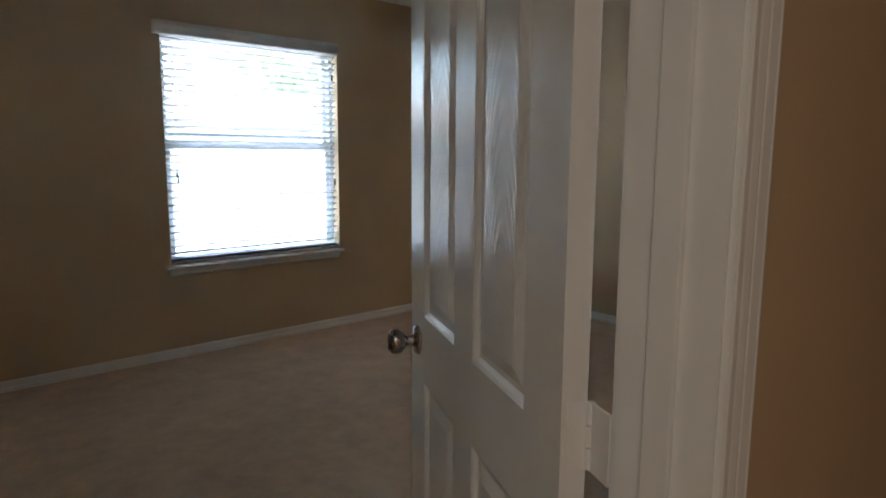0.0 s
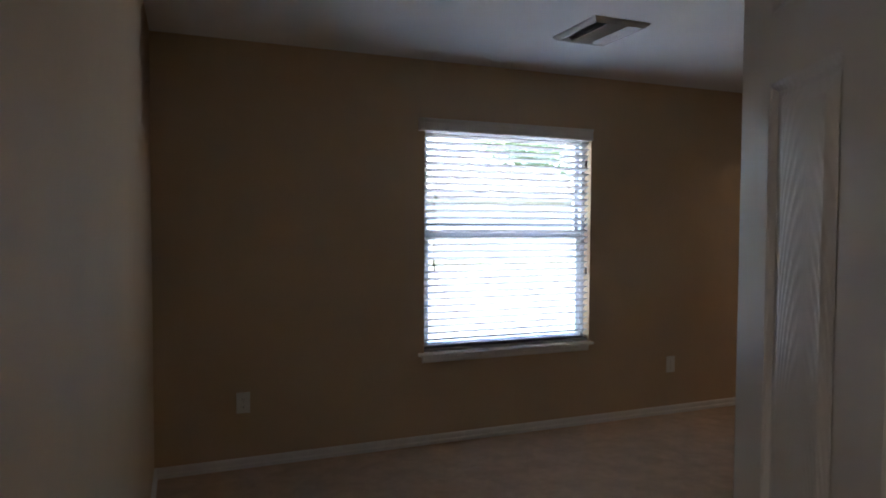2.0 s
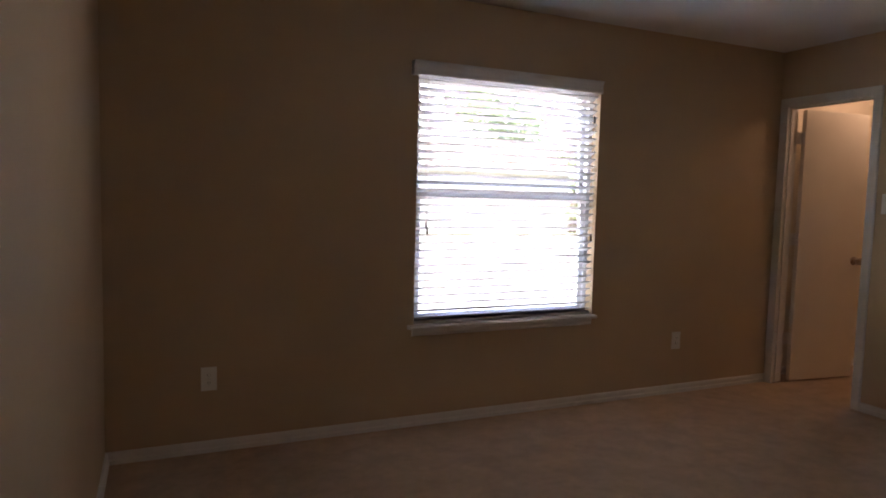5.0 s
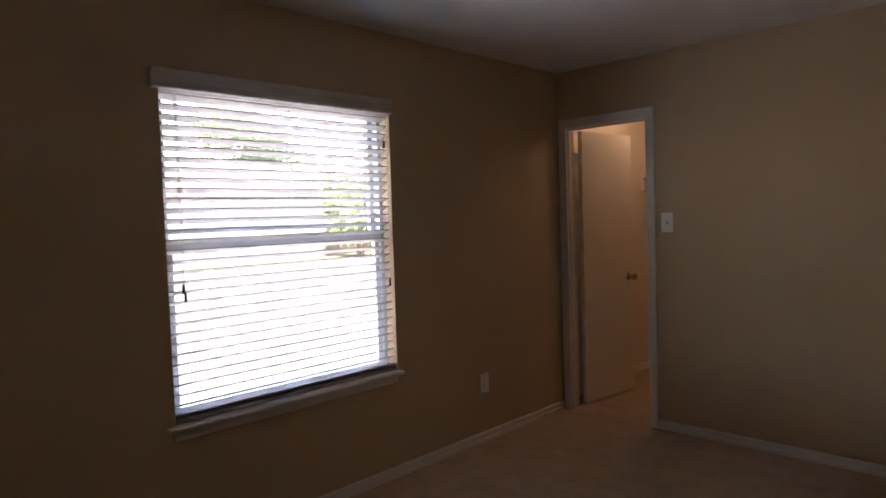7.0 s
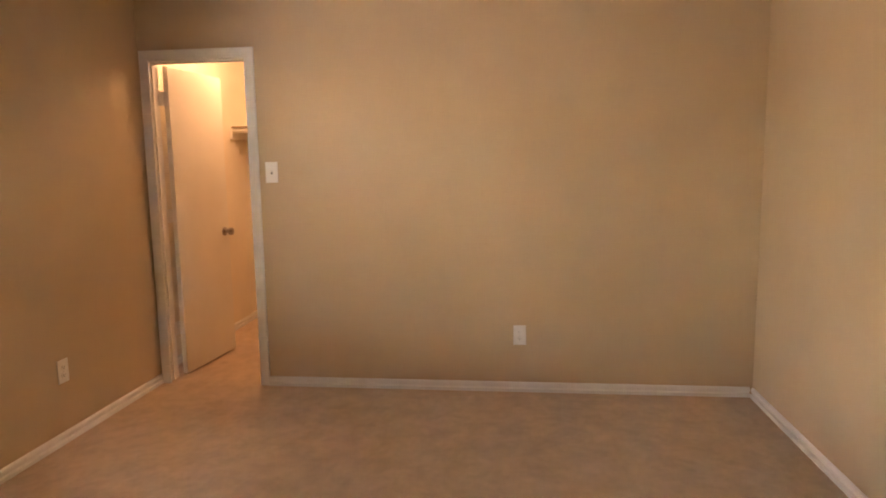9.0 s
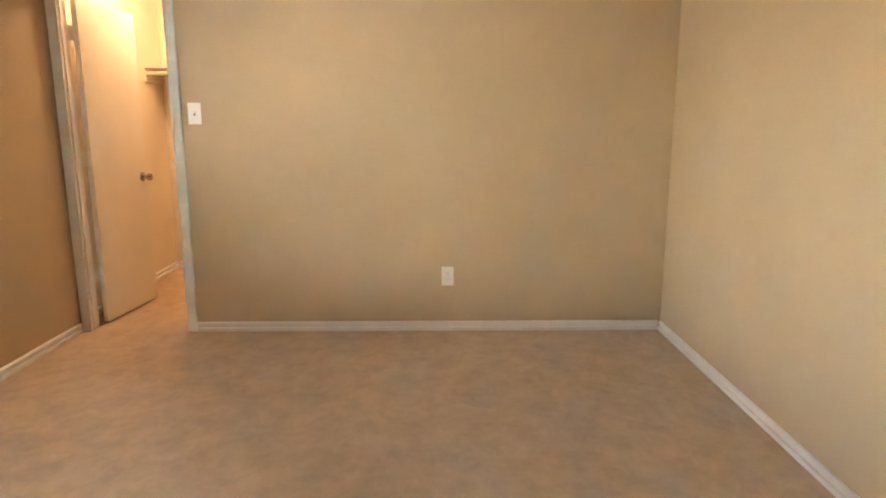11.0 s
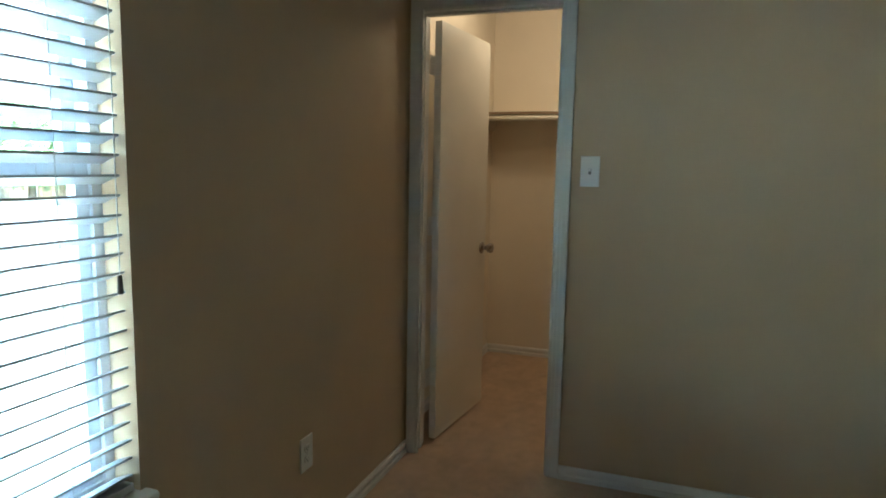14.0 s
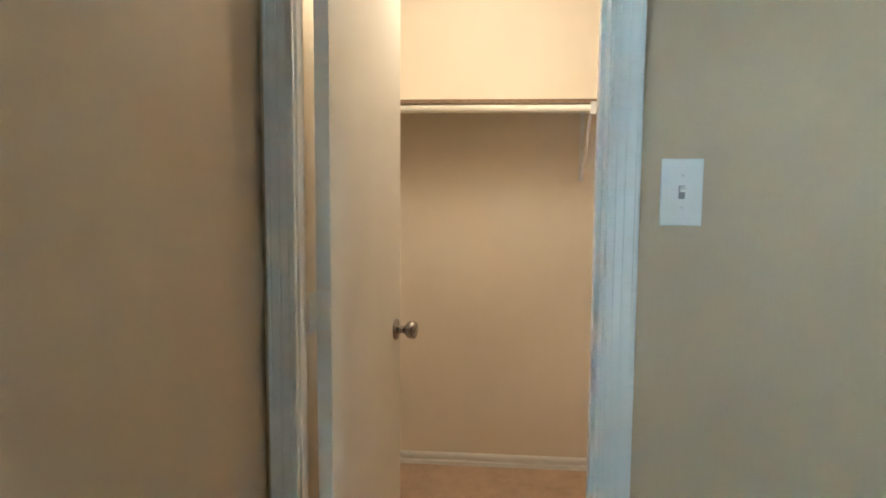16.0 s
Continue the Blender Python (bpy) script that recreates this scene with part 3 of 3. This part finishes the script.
# ---- ceiling vent ----
def ceiling_vent(m, w, h):
    """A three-way register; x across the blades, y along them, the ceiling at z = 0."""
    v0 = empty("ceiling_vent", m, "off-white louvred air register in the ceiling", "vent")
    rim = 0.030
    prof = [(0, 0), (0, -0.004), (0.004, -0.010), (rim - 0.008, -0.024), (rim, -0.022), (rim, 0)]
    for ax, sgn, half, other in (("x", -1, w / 2, h / 2), ("x", 1, w / 2, h / 2), ("y", -1, h / 2, w / 2), ("y", 1, h / 2, w / 2)):
        def end(side):
            def f(d, z):
                p, q = sgn * (half - d), side * (other - d)
                return (p, q, z) if ax == "x" else (q, p, z)
            return f
        part("frame", sweep(prof, end(-1), end(1)), vent_paint, v0)
    # flat dark sheet in place of a hollow: the shade is in its colour
    part("duct_shade", boxed(-w / 2 + rim, -h / 2 + rim, -0.003, w / 2 - rim, h / 2 - rim, -0.0005), vent_shade, v0)
    inner = w - 2 * rim
    groups = [(-inner / 2, -inner / 2 + inner * 0.28, -42, 4), (inner * 0.215, inner / 2, 36, 4)]
    for x0, x1, ang, count in groups:
        for k in range(count):
            x = x0 + (k + 0.5) * (x1 - x0) / count
            s = part("blade", boxed(-0.011, -h / 2 + rim, -0.0006, 0.011, h / 2 - rim, 0.0006), vent_paint, v0)
            s.matrix_local = pose(x, 0, -0.014, 0, ang, 0)
    part("divider", boxed(-inner / 2 + inner * 0.285, -h / 2 + rim, -0.016, -inner / 2 + inner * 0.30, h / 2 - rim, -0.003), vent_paint, v0)
    part("divider", boxed(inner * 0.20, -h / 2 + rim, -0.016, inner * 0.215, h / 2 - rim, -0.003), vent_paint, v0)
    for k in range(14):
        y = -h / 2 + rim + (k + 0.5) * (h - 2 * rim) / 14
        s = part("blade", boxed(-inner / 2 + inner * 0.30, -0.0135, -0.0006, inner * 0.20, 0.0135, 0.0006), vent_paint, v0)
        s.matrix_local = pose(0, y, -0.014, -34, 0, 0)
    part("lever", boxed(inner * 0.36, -0.004, -0.024, inner * 0.39, 0.004, -0.010, bevel=0.001), vent_paint, v0)
    return v0


ceiling_vent(pose(2.385, 3.270, CEIL), 0.335, 0.40)


# ---- closet shelf, rod, brackets ----
shelf = empty("closet_shelf", pose(0, 0, 0), "cream painted closet shelf on wall cleats", "shelf")
part("board", boxed(6.085, CLOSET_S + 0.001, 1.71, CLOSET_BACK - 0.0005, CLOSET_N - 0.001, 1.729, bevel=0.002), flush_paint, shelf)
part("front_edge", boxed(6.081, CLOSET_S + 0.001, 1.711, 6.0847, CLOSET_N - 0.001, 1.727), board_edge, shelf, "brown front edge of the shelf")
part("cleat", boxed(6.05, CLOSET_N - 0.0195, 1.62, CLOSET_BACK - 0.0005, CLOSET_N - 0.0005, 1.7095), flush_paint, shelf)
part("cleat", boxed(6.05, CLOSET_S + 0.0005, 1.62, CLOSET_BACK - 0.0005, CLOSET_S + 0.0195, 1.7095), flush_paint, shelf)
rod = finish("closet_rod", lathe([(0.0165, 0), (0.0165, CLOSET_N - CLOSET_S - 0.04)], 20), flush_paint, None, "white painted wooden closet rod below the shelf", True)
rod.matrix_world = pose(6.07, CLOSET_N - 0.02, 1.6845, 90)
tagged(rod, category="rod")
bracket = empty("shelf_bracket", pose(0, 0, 0), "white metal shelf and rod bracket on the closet wall", "bracket")
yb = 3.352
part("upright", boxed(CLOSET_BACK - 0.006, yb - 0.010, 1.393, CLOSET_BACK - 0.0005, yb + 0.010, 1.709), vinyl, bracket)
part("arm", boxed(6.105, yb - 0.008, 1.698, CLOSET_BACK - 0.006, yb + 0.008, 1.7095), vinyl, bracket)
br = part("brace", boxed(0, -0.006, -0.002, 0.42, 0.006, 0.002), vinyl, bracket)
br.matrix_local = pose(6.105, yb, 1.7, 0, 47.5, 0)
hook = part("hook", boxed(6.048, yb - 0.012, 1.662, 6.096, yb + 0.012, 1.6675), vinyl, bracket)
part("lip", boxed(6.048, yb - 0.012, 1.6675, 6.0525, yb + 0.012, 1.712), vinyl, bracket)


# ---- outdoors ----
ground = finish("ground", boxed(-300, 4.36, -0.35, 300, 400, -0.20), lawn)
tagged(ground, "sunlit lawn behind the house", "ground", kind="structure")
drive = finish("pavement", boxed(-30, 7.0, -0.199, 40, 22.0, -0.19), concrete)
tagged(drive, "grey sunlit asphalt pavement", "pavement", kind="structure")
# pale slab added close to the window to throw daylight up at the ceiling
bounce_slab = finish("bounce_slab", boxed(-6, 4.37, -0.198, 12, 6.9, -0.14), bounce_concrete)
tagged(bounce_slab, "pale concrete slab added along the outer wall to bounce light up to the ceiling", "pavement", kind="structure")
outer = finish("wall_outer", boxed(-14, 4.352, -0.2, -0.2, 4.40, 2.9), siding)
tagged(outer, "pale outer wall", "wall", kind="structure")


# unseen overhang, added to keep high sky light off the blind
unseen_eave = finish("eave", boxed(-1.6, 4.353, 2.54, 8.4, 4.95, 2.66), siding)
tagged(unseen_eave, "unseen pale boxed eave, added to keep high sky light off the blind", "roof", kind="structure")


def house(x0, x1, y0, y1, eave, ridge):
    h = empty("house", pose(0, 0, 0), "pale sided neighbouring house with a grey shingle roof", "house")
    part("wall", boxed(x0, y0, -0.2, x1, y1, eave), siding, h)
    bm = bmesh.new()
    e = 0.5
    ym = (y0 + y1) / 2
    a = [bm.verts.new((x0 - e, y, z)) for y, z in ((y0 - e, eave - 0.1), (ym, ridge), (y1 + e, eave - 0.1), (y1 + e, eave - 0.3), (y0 - e, eave - 0.3))]
    b = [bm.verts.new((x1 + 0.05, y, z)) for y, z in ((y0 - e, eave - 0.1), (ym, ridge), (y1 + e, eave - 0.1), (y1 + e, eave - 0.3), (y0 - e, eave - 0.3))]
    for k in range(5):
        bm.faces.new((a[k], a[(k + 1) % 5], b[(k + 1) % 5], b[k]))
    bm.faces.new(a)
    bm.faces.new(b)
    part("roof", bm, shingle, h)
    for x in (x0 + 2.0, x0 + 5.5):
        wd = part("window", boxed(x, y0 - 0.04, 0.9, x + 1.2, y0 - 0.001, 2.1), vinyl, h)
        part("pane", boxed(x + 0.07, y0 - 0.045, 0.97, x + 1.13, y0 - 0.041, 2.03), pane_dark, wd)
    return h


house(3.0, 18.6, 27.0, 34.0, 2.9, 4.4)


def tree(x, y, height, spread, seed, leaves, name="tree", label="leafy green broad-leaved tree"):
    rng = random.Random(seed)
    t = empty(name, pose(x, y, -0.2), label, name, name + "s outside")
    bm = bmesh.new()
    bmesh.ops.create_cone(bm, cap_ends=True, segments=10, radius1=0.20, radius2=0.10, depth=height * 0.6, matrix=Matrix.Translation((0, 0, height * 0.3)))
    tips = []
    for k in range(9):
        a = rng.uniform(0, 6.28)
        z0 = height * rng.uniform(0.25, 0.55)
        tip = Vector((math.cos(a) * spread * rng.uniform(0.4, 0.8), math.sin(a) * spread * rng.uniform(0.4, 0.8), height * rng.uniform(0.45, 0.9)))
        tips.append(tip)
        d = tip - Vector((0, 0, z0))
        m = Matrix.Translation(Vector((0, 0, z0)) + d / 2) @ d.to_track_quat("Z", "Y").to_matrix().to_4x4()
        bmesh.ops.create_cone(bm, cap_ends=True, segments=6, radius1=0.07, radius2=0.02, depth=d.length, matrix=m)
    part("trunk", bm, bark, t)
    vs, fs = [], []
    for k in range(leaves):
        c = rng.choice(tips)
        p = c + Vector((rng.gauss(0, spread * 0.28), rng.gauss(0, spread * 0.28), rng.gauss(0, height * 0.09)))
        u = Vector((rng.gauss(0, 1), rng.gauss(0, 1), rng.gauss(0, 1))).normalized()
        w = u.cross(Vector((rng.gauss(0, 1), rng.gauss(0, 1), rng.gauss(0, 1)))).normalized()
        s = rng.uniform(0.10, 0.20)
        n = len(vs)
        vs += [p - u * s, p - w * s * 0.5, p + u * s, p + w * s * 0.5]
        fs.append((n, n + 1, n + 2, n + 3))
    me = bpy.data.meshes.new("crown")
    me.from_pydata(vs, [], fs)
    me.materials.append(leaf)
    cr = new("crown", me)
    cr.parent = t
    return t


tree(23.3, 29.5, 3.9, 2.8, 3, 5000)
tree(28.5, 31.0, 4.6, 3.2, 4, 5000)
tree(26.0, 36.0, 5.4, 3.2, 6, 4000)
tree(19.5, 37.5, 8.6, 3.6, 5, 6000)
# five trees added to the north-east, to keep low sky light off the west wall
tree(30.0, 22.0, 8.0, 4.0, 11, 6000)
tree(27.0, 15.0, 8.5, 4.0, 12, 6000)
tree(22.0, 9.5, 8.5, 3.8, 13, 6000)
tree(17.5, 13.5, 7.5, 3.4, 14, 6000)
tree(14.0, 8.2, 6.5, 2.8, 15, 6000)
for x, y, h, seed in ((19.6, 25.6, 1.9, 20), (21.0, 25.2, 2.2, 21), (22.4, 25.6, 1.9, 22), (24.1, 25.4, 2.3, 23), (26.0, 25.8, 2.0, 24), (27.8, 25.4, 2.2, 25)):
    tree(x, y, h, 1.2, seed, 2200, "shrub", "low leafy green shrub in front of the fence")

fence = empty("fence", pose(0, 0, 0), "weathered wooden board fence across the yard", "fence")
board_mesh = None
for k in range(90):
    x = 18.7 + k * 0.152
    if board_mesh is None:
        f0 = part("board", boxed(0, 0, 0, 0.14, 0.02, 1.5, bevel=0.003), fence_wood, fence)
        board_mesh = f0.data
    else:
        f0 = new("board", board_mesh)
        f0.parent = fence
    f0.location = (x, 27.6, -0.2 - 0.02 * (k * 7 % 3))
part("rail", boxed(18.7, 27.62, 0.9, 32.5, 27.66, 0.99), fence_wood, fence)
part("rail", boxed(18.7, 27.62, 0.1, 32.5, 27.66, 0.19), fence_wood, fence)
